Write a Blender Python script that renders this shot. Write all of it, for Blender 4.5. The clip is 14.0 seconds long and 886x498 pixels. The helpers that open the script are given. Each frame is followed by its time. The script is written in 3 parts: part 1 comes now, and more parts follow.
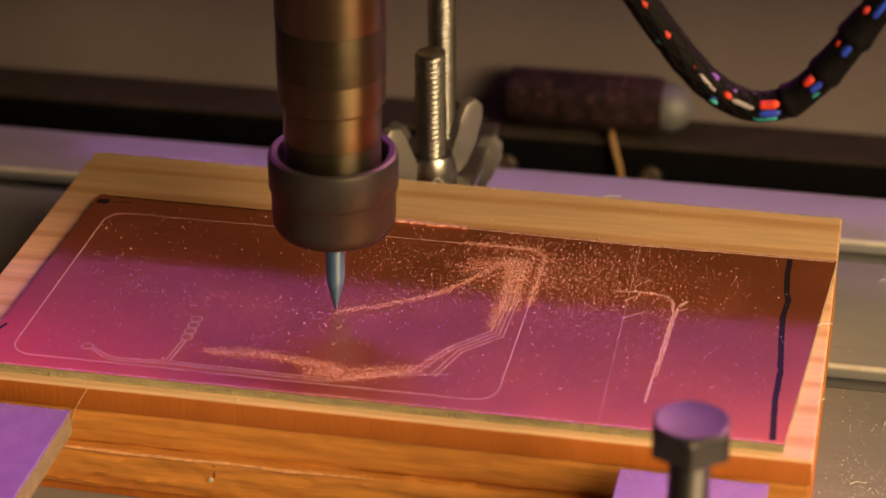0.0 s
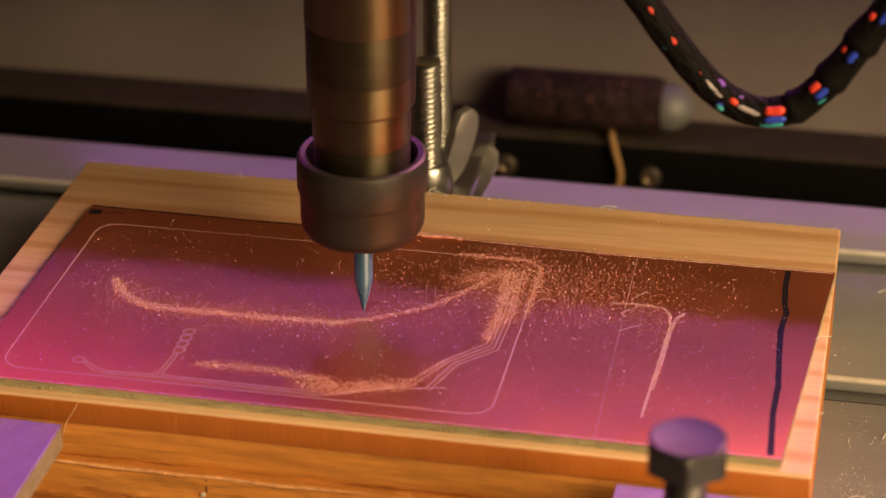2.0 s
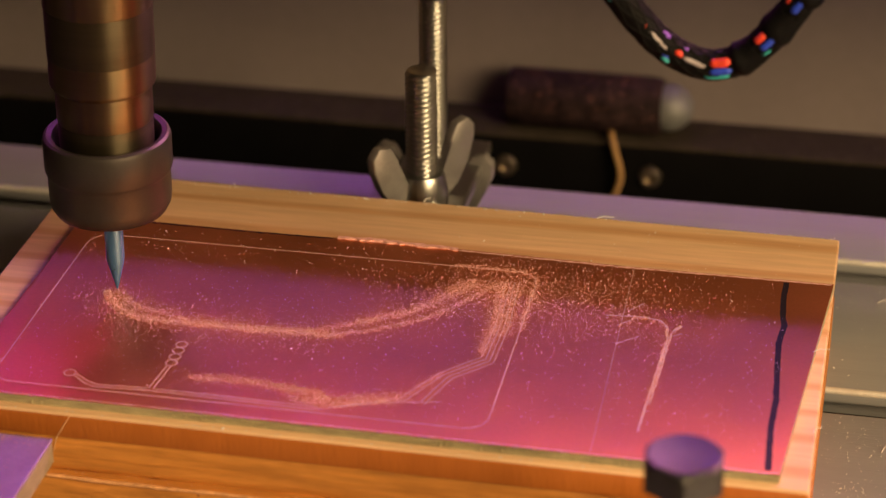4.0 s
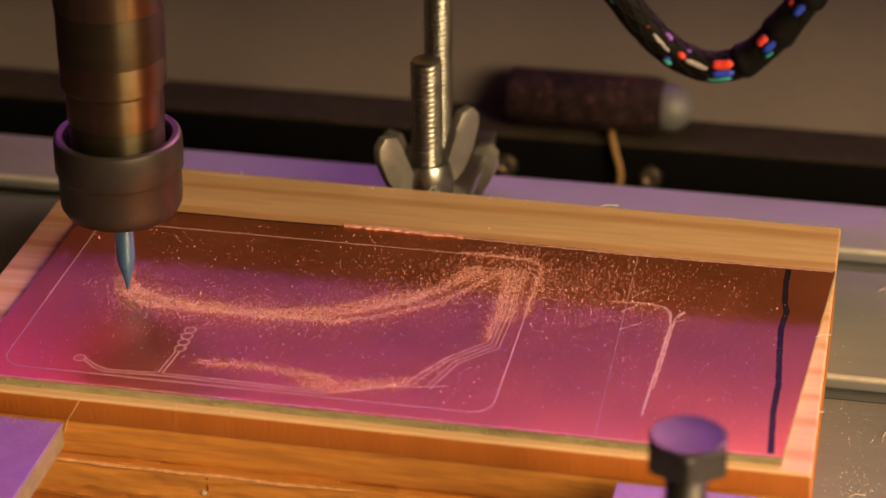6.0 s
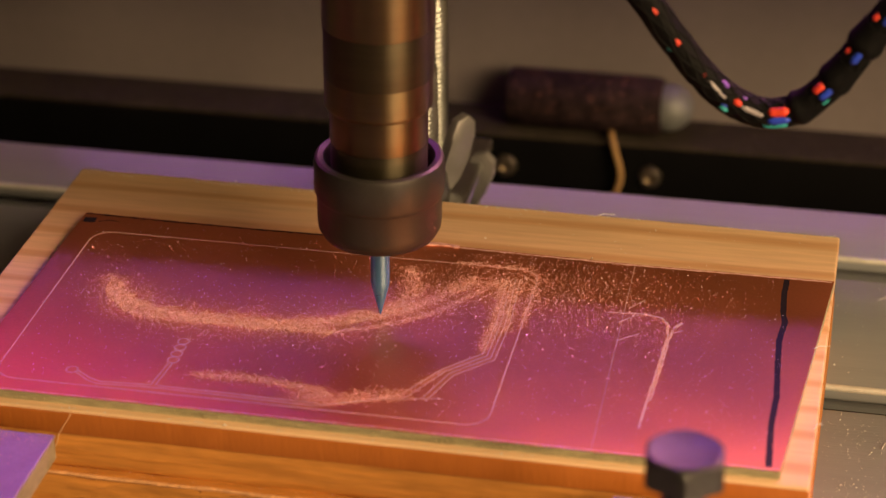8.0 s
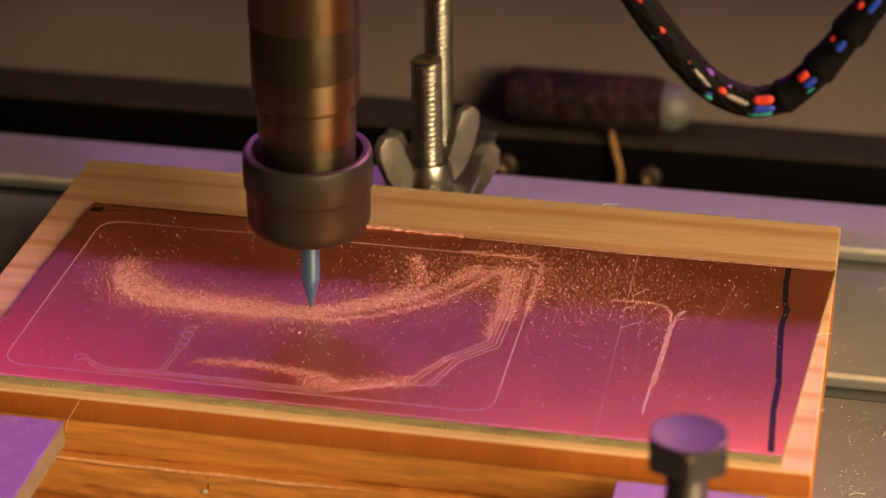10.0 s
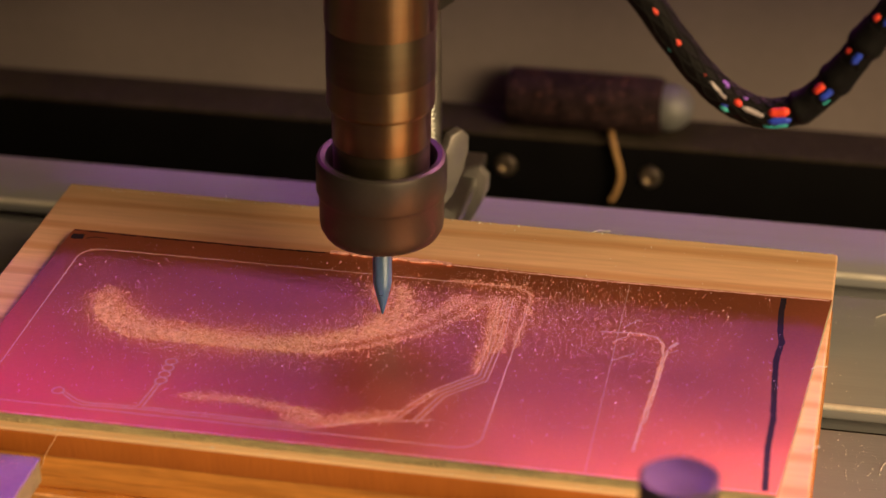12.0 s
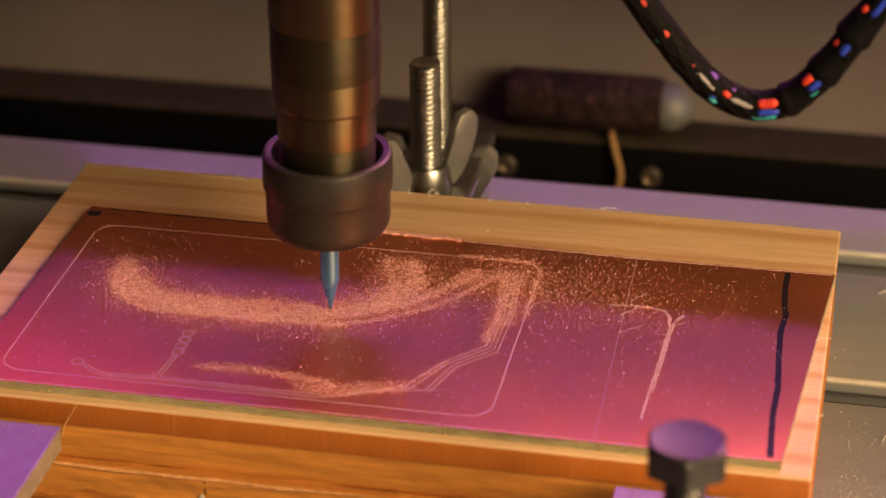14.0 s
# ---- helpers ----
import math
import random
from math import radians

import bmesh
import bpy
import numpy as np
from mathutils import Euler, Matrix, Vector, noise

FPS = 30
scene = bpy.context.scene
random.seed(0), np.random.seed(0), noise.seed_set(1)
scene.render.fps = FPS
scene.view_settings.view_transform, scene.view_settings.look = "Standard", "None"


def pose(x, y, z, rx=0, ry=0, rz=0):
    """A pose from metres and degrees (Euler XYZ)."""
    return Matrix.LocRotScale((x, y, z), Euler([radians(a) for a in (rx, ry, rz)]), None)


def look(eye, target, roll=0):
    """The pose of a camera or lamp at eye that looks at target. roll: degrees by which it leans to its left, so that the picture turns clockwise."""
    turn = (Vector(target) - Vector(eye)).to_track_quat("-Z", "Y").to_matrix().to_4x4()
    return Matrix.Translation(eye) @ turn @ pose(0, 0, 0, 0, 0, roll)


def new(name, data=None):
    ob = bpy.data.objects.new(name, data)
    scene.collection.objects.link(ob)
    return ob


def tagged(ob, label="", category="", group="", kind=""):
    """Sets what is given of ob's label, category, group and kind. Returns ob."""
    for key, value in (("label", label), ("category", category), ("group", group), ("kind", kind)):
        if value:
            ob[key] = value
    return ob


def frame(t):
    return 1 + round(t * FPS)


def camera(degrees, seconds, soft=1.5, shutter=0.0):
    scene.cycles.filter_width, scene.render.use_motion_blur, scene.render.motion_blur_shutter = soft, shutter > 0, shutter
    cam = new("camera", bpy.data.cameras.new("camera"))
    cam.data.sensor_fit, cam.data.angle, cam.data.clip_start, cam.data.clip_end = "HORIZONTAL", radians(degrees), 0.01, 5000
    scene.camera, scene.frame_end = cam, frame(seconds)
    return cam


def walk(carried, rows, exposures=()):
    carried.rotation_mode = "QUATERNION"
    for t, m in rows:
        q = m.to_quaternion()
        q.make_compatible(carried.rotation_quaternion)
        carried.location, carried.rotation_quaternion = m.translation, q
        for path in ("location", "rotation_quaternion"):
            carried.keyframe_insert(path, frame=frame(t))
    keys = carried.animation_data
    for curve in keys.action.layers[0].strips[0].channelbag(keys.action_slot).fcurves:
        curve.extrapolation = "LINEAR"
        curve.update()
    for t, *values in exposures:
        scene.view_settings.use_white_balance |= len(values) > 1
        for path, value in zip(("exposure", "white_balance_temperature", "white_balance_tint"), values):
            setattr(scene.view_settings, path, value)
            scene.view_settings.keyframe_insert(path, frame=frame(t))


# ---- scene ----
MM = 0.001
cam = camera(21.63, 14.0, soft=1.25, shutter=0.15)
CAM_POSE = Matrix(((0.979125, -0.088083, 0.183181, 0.144988),
                   (0.203035, 0.466057, -0.861143, -0.319871),
                   (-0.009521, 0.880359, 0.474212, 0.204075),
                   (0, 0, 0, 1)))
walk(cam, [(0, CAM_POSE), (14.0, CAM_POSE)])
cam.data.dof.use_dof = True
cam.data.dof.focus_distance = 0.417
cam.data.dof.aperture_fstop = 17.5

# ---- the ways of the bed and of the spindle, in seconds and millimetres ----
BED_ROWS = [(0, 0), (0.3, 0.5), (0.5, 0.43), (0.6, -0.5), (0.7, -3.2), (0.8, -8), (0.9, -5.8), (1, -1.83), (1.1, 0.9), (1.2, 1.2), (1.5, 0.92),
            (1.7, 0.4), (1.8, -2.9), (1.9, -4.2), (2, -4.47), (2.1, -6.8), (2.2, -9.9), (2.3, -13.7), (2.4, -18.3), (2.5, -22.58), (2.6, -24.2),
            (2.7, -19.7), (2.8, -14.9), (2.9, -10.6), (3, -7.33), (3.1, -4), (3.2, -0.99), (3.4, 0.4), (3.6, 0), (3.8, -3.6), (3.93, -10),
            (4.1, -5.2), (4.3, -0.6), (4.55, 0.2), (4.75, -4), (4.95, -12.5), (5.1, -8.4), (5.3, -2.85), (5.5, -1.11), (5.7, -1), (5.8, -1.25),
            (5.9, -1.6), (6, -3.93), (6.1, -8.7), (6.2, -12.3), (6.3, -8.9), (6.4, -4.2), (6.5, -1.49), (6.7, -1.4), (6.9, -1.6), (7, -1.61),
            (7.1, -4.3), (7.2, -7.5), (7.3, -10.9), (7.4, -16), (7.5, -20.12), (7.6, -25.8), (7.7, -22.1), (7.8, -17.3), (7.9, -11.8), (8, -7.84),
            (8.2, -6.23), (8.4, -4), (8.65, -2.6), (8.85, -5), (8.97, -11.5), (9.07, -14.6), (9.17, -11.8), (9.25, -8.4), (9.45, -2.4), (9.8, -2.6),
            (10.1, -4.6), (10.3, -9.43), (10.4, -13.6), (10.5, -18.39), (10.6, -23.2), (10.7, -24), (10.8, -19.7), (10.9, -14.5), (11, -9.92),
            (11.1, -7.4), (11.2, -7.3), (11.3, -7.8), (11.4, -9.9), (11.5, -12.52), (11.6, -18.3), (11.7, -23.8), (11.8, -24.8), (11.9, -20.4),
            (12, -14.71), (12.1, -11), (12.2, -8), (12.3, -5), (12.4, -4.8), (12.5, -4.48), (12.6, -4.7), (12.7, -4.6), (12.8, -4.8), (12.9, -7.7),
            (13, -12.48), (13.1, -17), (13.2, -13.7), (13.3, -9.4), (13.4, -5.2), (13.5, -3.57), (13.6, -4), (13.7, -4), (13.9, -4.4), (14, -5.14)]
# seconds, x and lift of the tip, in millimetres
TIP_ROWS = [(0, 52.1, 0), (0.1, 46.3, 0), (0.2, 40.4, 0), (0.3, 34.7, 0), (0.4, 28.9, 0), (0.5, 23.2, 0), (0.6, 17.5, 0), (0.7, 12.8, 0), (0.8, 9.6, 0), (1, 13.6,
            0), (1.1, 19.0, 0), (1.2, 24.6, 0), (1.3, 30.3, 0), (1.4, 36.1, 0), (1.5, 41.8, 0), (1.6, 47.6, 0), (1.7, 53.3, 0), (1.9, 57.1, 3.4), (2, 57.2, 0.2),
            (2.1, 60.1, 0), (2.2, 64.8, 0), (2.3, 68.5, 0), (2.4, 71.7, 0), (2.5, 74.6, 0), (2.6, 73.8, 0), (2.8, 68.3, 0), (2.9, 64.7, 0), (3, 59.9, 0), (3.1,
            55.4, 0), (3.2, 50.9, 0), (3.4, 39.3, 0), (3.6, 27.7, 0), (3.8, 16.4, 0), (3.9, 11.4, 0), (4.1, 12.4, 0), (4.2, 17.8, 0), (4.4, 29.2, 0), (4.6, 40.7,
            0), (4.8, 54.9, 0), (4.95, 64.4, 0), (5, 66.0, 0), (5.1, 63.7, 0), (5.4, 47.9, 0), (5.5, 42.1, 0), (5.6, 36.3, 0), (5.7, 30.6, 0), (5.8, 24.8, 0),
            (5.9, 18.9, 0), (6, 13.5, 0), (6.1, 9.8, 0), (6.2, 8.4, 0), (6.4, 15.2, 0), (6.5, 20.1, 0), (6.6, 25.7, 0), (6.8, 37.3, 0), (7, 48.7, 0), (7.1, 53.7,
            0), (7.2, 58.5, 0), (7.3, 62.9, 0), (7.5, 63.5, 0), (7.6, 61.3, 0), (7.7, 63.3, 0), (7.8, 65.4, 0), (7.9, 63.5, 0), (8, 60.2, 0), (8.2, 55.4, 4),
            (8.4, 44.5, 3), (8.6, 32.9, 0), (8.8, 21.4, 0), (8.95, 13.0, 0), (9.05, 10.0, 0), (9.2, 11.4, 0), (9.35, 17.2, 0), (9.6, 30.8, 0), (9.8, 39.2, 0),
            (10, 47.6, 0), (10.15, 53.9, 0), (10.3, 58.6, 0), (10.4, 61.5, 0), (10.5, 63.5, 0), (10.6, 61.2, 0), (10.7, 60.1, 0), (10.8, 63.2, 0), (10.9, 63.6,
            0), (11, 60.6, 0), (11.2, 54.5, 3), (11.35, 58.4, 0.5), (11.5, 61.5, 0), (11.6, 59.3, 0), (11.7, 58.2, 0), (11.8, 56.6, 0), (11.9, 58.9, 0), (12,
            60.6, 0), (12.1, 57.7, 0), (12.3, 48.3, 0), (12.4, 42.8, 0), (12.5, 36.8, 0), (12.6, 31.1, 0), (12.8, 19.7, 0), (12.9, 15.1, 0), (13, 11.7, 0), (13.1, 9.0, 0), (13.3, 13.2, 0), (13.4, 17.4, 0), (13.5, 22.1, 0), (13.6, 28.2, 0), (13.8, 39.9, 0), (14, 51.1, 0)]


def track(rows, t):
    for a, b in zip(rows, rows[1:]):
        if t <= b[0]:
            k = (t - a[0]) / (b[0] - a[0])
            return [u + (v - u) * k for u, v in zip(a[1:], b[1:])]
    return list(rows[-1][1:])


# ---- light ----
world = bpy.data.worlds.new("world")
scene.world = world
world.use_nodes = True
world.node_tree.nodes["Background"].inputs[0].default_value = (0.9, 0.6, 0.4, 1)
world.node_tree.nodes["Background"].inputs[1].default_value = 0.02
scene.view_settings.exposure = 0.0


def area_lamp(name, at, to, sx, sy, watts, color, roll=0):
    lamp = bpy.data.lights.new(name, "AREA")
    lamp.shape, lamp.size, lamp.size_y = "RECTANGLE", sx, sy
    lamp.energy, lamp.color = watts, color
    ob = new(name, lamp)
    ob.matrix_world = look(at, to, roll)
    return ob


# warm desk lamp before the machine; LED strips behind it
area_lamp("desk_lamp_light", (1.00, -0.68, 0.62), (0.06, 0.05, 0.0), 0.75, 0.75, 31.0, (1.0, 0.68, 0.34))
area_lamp("led_strip_light", (-0.32, 0.61, 0.438), (0.06, 0.02, 0.0), 0.75, 0.038, 1.35, (0.80, 0.06, 0.60), 2)
area_lamp("led_strip_light", (0.44, 0.61, 0.506), (0.06, 0.02, 0.0), 0.75, 0.028, 8.5, (1.0, 0.33, 0.48), 1)
area_lamp("led_strip_light", (0.14, 0.60, 0.538), (0.06, 0.02, 0.0), 0.9, 0.016, 1.45, (0.24, 0.09, 1.0), 3)
# unseen strip added under the back panel to tint the bed's back purple
area_lamp("bed_tint_light", (0.14, 0.203, 0.0138), (0.14, 0.163, -0.004), 0.42, 0.005, 0.085, (0.60, 0.20, 0.72))


# ---- materials ----
def material(name, color, rough=0.5, metal=0.0, vary=0.25, scale=200.0, bump=0.1, fine=900.0, stretch=(1, 1, 1), second=None, spec=0.5, aniso=0.0):
    m = bpy.data.materials.new(name)
    m.use_nodes = True
    nt = m.node_tree
    b = nt.nodes["Principled BSDF"]
    co = nt.nodes.new("ShaderNodeTexCoord")
    mp = nt.nodes.new("ShaderNodeMapping")
    mp.inputs["Scale"].default_value = stretch
    nt.links.new(co.outputs["Object"], mp.inputs["Vector"])
    n1 = nt.nodes.new("ShaderNodeTexNoise")
    n1.inputs["Scale"].default_value, n1.inputs["Detail"].default_value = scale, 6
    n2 = nt.nodes.new("ShaderNodeTexNoise")
    n2.inputs["Scale"].default_value, n2.inputs["Detail"].default_value = fine, 4
    for n in (n1, n2):
        nt.links.new(mp.outputs["Vector"], n.inputs["Vector"])
    ramp = nt.nodes.new("ShaderNodeValToRGB")
    lo = [c * (1 - vary) for c in color]
    hi = [min(1, c * (1 + vary)) for c in (second or color)]
    ramp.color_ramp.elements[0].position, ramp.color_ramp.elements[1].position = 0.3, 0.7
    ramp.color_ramp.elements[0].color, ramp.color_ramp.elements[1].color = (*lo, 1), (*hi, 1)
    mix = nt.nodes.new("ShaderNodeMath")
    mix.operation = "MULTIPLY_ADD"
    mix.inputs[1].default_value, mix.inputs[2].default_value = 0.35, 0.0
    add = nt.nodes.new("ShaderNodeMath")
    add.operation = "MULTIPLY_ADD"
    add.inputs[1].default_value = 0.65
    nt.links.new(n2.outputs["Fac"], mix.inputs[0])
    nt.links.new(n1.outputs["Fac"], add.inputs[0])
    nt.links.new(mix.outputs[0], add.inputs[2])
    nt.links.new(add.outputs[0], ramp.inputs["Fac"])
    nt.links.new(ramp.outputs["Color"], b.inputs["Base Color"])
    rr = nt.nodes.new("ShaderNodeMapRange")
    rr.inputs["To Min"].default_value, rr.inputs["To Max"].default_value = max(0.02, rough * 0.8), min(1, rough * 1.2)
    nt.links.new(n1.outputs["Fac"], rr.inputs["Value"])
    nt.links.new(rr.outputs["Result"], b.inputs["Roughness"])
    b.inputs["Metallic"].default_value = metal
    b.inputs["Specular IOR Level"].default_value = spec
    b.inputs["Anisotropic"].default_value = aniso
    if aniso:
        tg = nt.nodes.new("ShaderNodeTangent")
        tg.direction_type, tg.axis = "RADIAL", "Z"
        nt.links.new(tg.outputs["Tangent"], b.inputs["Tangent"])
        b.inputs["Anisotropic Rotation"].default_value = 0.25
    if bump:
        bp = nt.nodes.new("ShaderNodeBump")
        bp.inputs["Strength"].default_value, bp.inputs["Distance"].default_value = bump, 0.0004
        nt.links.new(n2.outputs["Fac"], bp.inputs["Height"])
        nt.links.new(bp.outputs["Normal"], b.inputs["Normal"])
    return m


def wood(name, pale, line, ring_mm, fibre=0.16, along=(0.08, 1, 1), rough=0.55, bump=0.25):
    """Sawn timber: wandering growth lines, fine fibres and broad blotches."""
    m = bpy.data.materials.new(name)
    m.use_nodes = True
    nt = m.node_tree
    b = nt.nodes["Principled BSDF"]
    co = nt.nodes.new("ShaderNodeTexCoord")
    mp = nt.nodes.new("ShaderNodeMapping")
    mp.inputs["Scale"].default_value = along
    mp.inputs["Rotation"].default_value = (0.35, 0, 0.012)
    nt.links.new(co.outputs["Object"], mp.inputs["Vector"])
    wave = nt.nodes.new("ShaderNodeTexWave")
    wave.bands_direction = "Y"
    for key, value in (("Scale", 314.0 / ring_mm), ("Distortion", 5.0), ("Detail", 3.0), ("Detail Scale", 0.7), ("Detail Roughness", 0.5)):
        wave.inputs[key].default_value = value
    nt.links.new(mp.outputs["Vector"], wave.inputs["Vector"])
    ramp = nt.nodes.new("ShaderNodeValToRGB")
    ramp.color_ramp.elements[0].position, ramp.color_ramp.elements[0].color = 0.0, (*line, 1)
    ramp.color_ramp.elements[1].position, ramp.color_ramp.elements[1].color = 0.30, (*pale, 1)
    nt.links.new(wave.outputs["Fac"], ramp.inputs["Fac"])
    value = None
    colour = ramp.outputs["Color"]
    for scale, amount in ((900, fibre), (35, 0.12)):
        n = nt.nodes.new("ShaderNodeTexNoise")
        n.inputs["Scale"].default_value, n.inputs["Detail"].default_value = scale, 5
        nt.links.new(mp.outputs["Vector"], n.inputs["Vector"])
        r = nt.nodes.new("ShaderNodeMapRange")
        r.inputs["From Min"].default_value, r.inputs["From Max"].default_value = 0.3, 0.7
        r.inputs["To Min"].default_value, r.inputs["To Max"].default_value = 1 - amount, 1 + amount
        nt.links.new(n.outputs["Fac"], r.inputs["Value"])
        mul = nt.nodes.new("ShaderNodeVectorMath")
        mul.operation = "SCALE"
        nt.links.new(colour, mul.inputs[0])
        nt.links.new(r.outputs["Result"], mul.inputs["Scale"])
        colour = mul.outputs["Vector"]
        value = value or n.outputs["Fac"]
    nt.links.new(colour, b.inputs["Base Color"])
    b.inputs["Roughness"].default_value = rough
    bp = nt.nodes.new("ShaderNodeBump")
    bp.inputs["Strength"].default_value, bp.inputs["Distance"].default_value = bump, 0.0003
    nt.links.new(value, bp.inputs["Height"])
    nt.links.new(bp.outputs["Normal"], b.inputs["Normal"])
    return m


PINE = wood("pine", (0.69, 0.455, 0.265), (0.57, 0.32, 0.155), 9.0, 0.10)
PINE_LOW = wood("pine_lower", (0.50, 0.205, 0.038), (0.40, 0.140, 0.022), 3.6, 0.16, (0.10, 1, 1), 0.6, 0.8)
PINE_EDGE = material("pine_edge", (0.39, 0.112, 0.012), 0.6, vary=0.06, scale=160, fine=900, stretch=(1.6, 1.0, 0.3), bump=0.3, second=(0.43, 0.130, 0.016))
COPPER = material("copper", (0.62, 0.240, 0.110), 0.45, 1.0, vary=0.10, scale=60, fine=1500, bump=0.05)
COPPER_CHIP = material("copper_chip", (0.92, 0.44, 0.40), 0.36, 0.2, vary=0.45, scale=900, fine=4000, bump=0.0)
GROOVE = material("bare_laminate", (0.61, 0.38, 0.345), 0.6, 0.0, vary=0.2, scale=900, fine=4000, bump=0.2)
LAMINATE = material("glass_laminate", (0.23, 0.20, 0.115), 0.6, vary=0.25, scale=500, fine=2500, stretch=(0.3, 1, 2), bump=0.4, second=(0.37, 0.33, 0.20))
INK = material("marker_ink", (0.012, 0.008, 0.016), 0.5, spec=0.25, vary=0.3, scale=600, bump=0.05)
ALU = material("brushed_aluminium", (0.322, 0.335, 0.36), 0.40, 0.35, vary=0.08, scale=200, fine=2600, stretch=(0.05, 1, 1), bump=0.12)
# pale metal: the nail head, and the highlight painted on the slot edges
PALE_METAL = material("pale_metal", (0.62, 0.60, 0.56), 0.45, 0.3, vary=0.12, scale=200, fine=1500, bump=0.1)
ZINC = material("dull_zinc", (0.36, 0.35, 0.35), 0.40, 0.75, vary=0.15, scale=250, fine=1800, bump=0.08)
STEEL = material("zinc_steel", (0.42, 0.43, 0.42), 0.30, 1.0, vary=0.12, scale=300, fine=2000, bump=0.06)
CHUCK = material("turned_steel", (0.19, 0.150, 0.085), 0.32, 1.0, aniso=0.90, vary=0.10, scale=120, fine=1500, stretch=(0.1, 0.1, 3), bump=0.04)
NUT_STEEL = material("blackened_steel", (0.064, 0.058, 0.055), 0.44, 0.7, vary=0.15, scale=150, fine=1600, bump=0.05)
DULL_STEEL = material("dull_steel", (0.085, 0.072, 0.046), 0.38, 0.9, aniso=0.88, vary=0.2, scale=120, fine=1500, stretch=(0.1, 0.1, 3), bump=0.08)
BOLT_STEEL = material("grey_bolt_steel", (0.115, 0.112, 0.115), 0.42, 0.9, vary=0.2, scale=300, fine=2000, bump=0.1)
CARBIDE = material("carbide", (0.13, 0.38, 0.85), 0.30, 0.75, vary=0.08, scale=300, fine=2500, bump=0.03)
BLACK = material("black_anodised", (0.002, 0.002, 0.0024), 0.7, spec=0.06, vary=0.3, scale=120, fine=900, bump=0.1)
# dust on the rail top, and the painted shade of the bed slots
DUST_AND_SHADE = material("dust_and_shade_black", (0.030, 0.024, 0.018), 0.85, spec=0.15, vary=0.45, scale=160, fine=900, bump=0.3)
TABLE = material("table_laminate", (0.07, 0.055, 0.045), 0.6, vary=0.08, scale=20, fine=400, bump=0.05)
WALL = material("painted_wall", (0.035, 0.03, 0.028), 0.8, vary=0.08, scale=6, fine=200, bump=0.1)
TUBE = material("dark_tube", (0.004, 0.003, 0.005), 0.8, spec=0.1, vary=0.6, scale=260, fine=700, bump=0.6, second=(0.028, 0.016, 0.017))
CLAMP = material("clamp_plate", (0.36, 0.31, 0.42), 0.55, 0.85, vary=0.15, scale=300, fine=1800, bump=0.15)
CLAMP_EDGE = material("clamp_edge", (0.26, 0.20, 0.13), 0.75, vary=0.3, scale=500, fine=2500, bump=0.6)
BRASS = material("brass", (0.42, 0.37, 0.30), 0.3, 0.95, vary=0.2, scale=400, bump=0.05)
CAP = material("cap_grey", (0.15, 0.16, 0.165), 0.55, 0.3, vary=0.2, scale=300, fine=1500, bump=0.2)
# pale pink chip colour that holds the sparkle of copper
GLINT = material("glint_painted_chip", (1.0, 0.70, 0.86), 0.30, 0.3, vary=0.1, scale=900, fine=4000, bump=0.0)
CORD = material("tan_cord", (0.30, 0.18, 0.07), 0.8, vary=0.3, scale=500, fine=2000, bump=0.3)
BRAID = material("black_braid", (0.004, 0.004, 0.0045), 0.6, spec=0.10, vary=0.4, scale=500, fine=2500, bump=0.3)
RED = material("red_thread", (0.75, 0.06, 0.03), 0.5, vary=0.2, scale=800, bump=0.2)
BLUE = material("blue_thread", (0.02, 0.06, 0.62), 0.5, vary=0.2, scale=800, bump=0.2)
TEAL = material("teal_thread", (0.03, 0.40, 0.42), 0.5, vary=0.2, scale=800, bump=0.2)
VIOLET = material("violet_thread", (0.22, 0.08, 0.60), 0.5, vary=0.2, scale=800, bump=0.2)
# pale grey that paints the gloss highlight along the sheath
SHEATH_GLOSS = material("gloss_streak", (0.35, 0.32, 0.36), 0.45, vary=0.2, scale=800, bump=0.2)
CRUMB = material("torn_wood", (0.60, 0.30, 0.13), 0.8, vary=0.4, scale=600, fine=2500, bump=0.3)
RUSTY = material("rusty_crumb", (0.17, 0.060, 0.050), 0.8, vary=0.4, scale=600, bump=0.2)
GRIT = material("brown_grit", (0.085, 0.068, 0.050), 0.9, vary=0.4, scale=600, bump=0.2)
PALE_GLASS = material("frayed_glass", (0.40, 0.34, 0.20), 0.7, vary=0.3, scale=700, bump=0.3)
FIBRE = material("wood_fibre", (0.66, 0.65, 0.62), 0.8, vary=0.2, scale=800, bump=0.0)


# ---- mesh helpers ----
def mesh_of(bm, name, mat, smooth=None):
    bmesh.ops.recalc_face_normals(bm, faces=bm.faces)
    if smooth is not None:
        for f in bm.faces:
            f.smooth = True
        for e in bm.edges:
            if len(e.link_faces) == 2 and e.calc_face_angle(0) > radians(smooth):
                e.smooth = False
    me = bpy.data.meshes.new(name)
    bm.to_mesh(me)
    bm.free()
    me.materials.append(mat)
    return me


def part(name, bm, mat, parent, label="", smooth=None):
    ob = new(name, mesh_of(bm, name, mat, smooth))
    ob.parent = parent
    return tagged(ob, label)


def solo(name, bm, mat, label, category, kind="", group="", smooth=None):
    return tagged(new(name, mesh_of(bm, name, mat, smooth)), label, category, group, kind)


def holder(name, at, label, category, group="", kind=""):
    ob = new(name)
    ob.empty_display_size = 0.005
    ob.location = at
    return tagged(ob, label, category, group, kind)


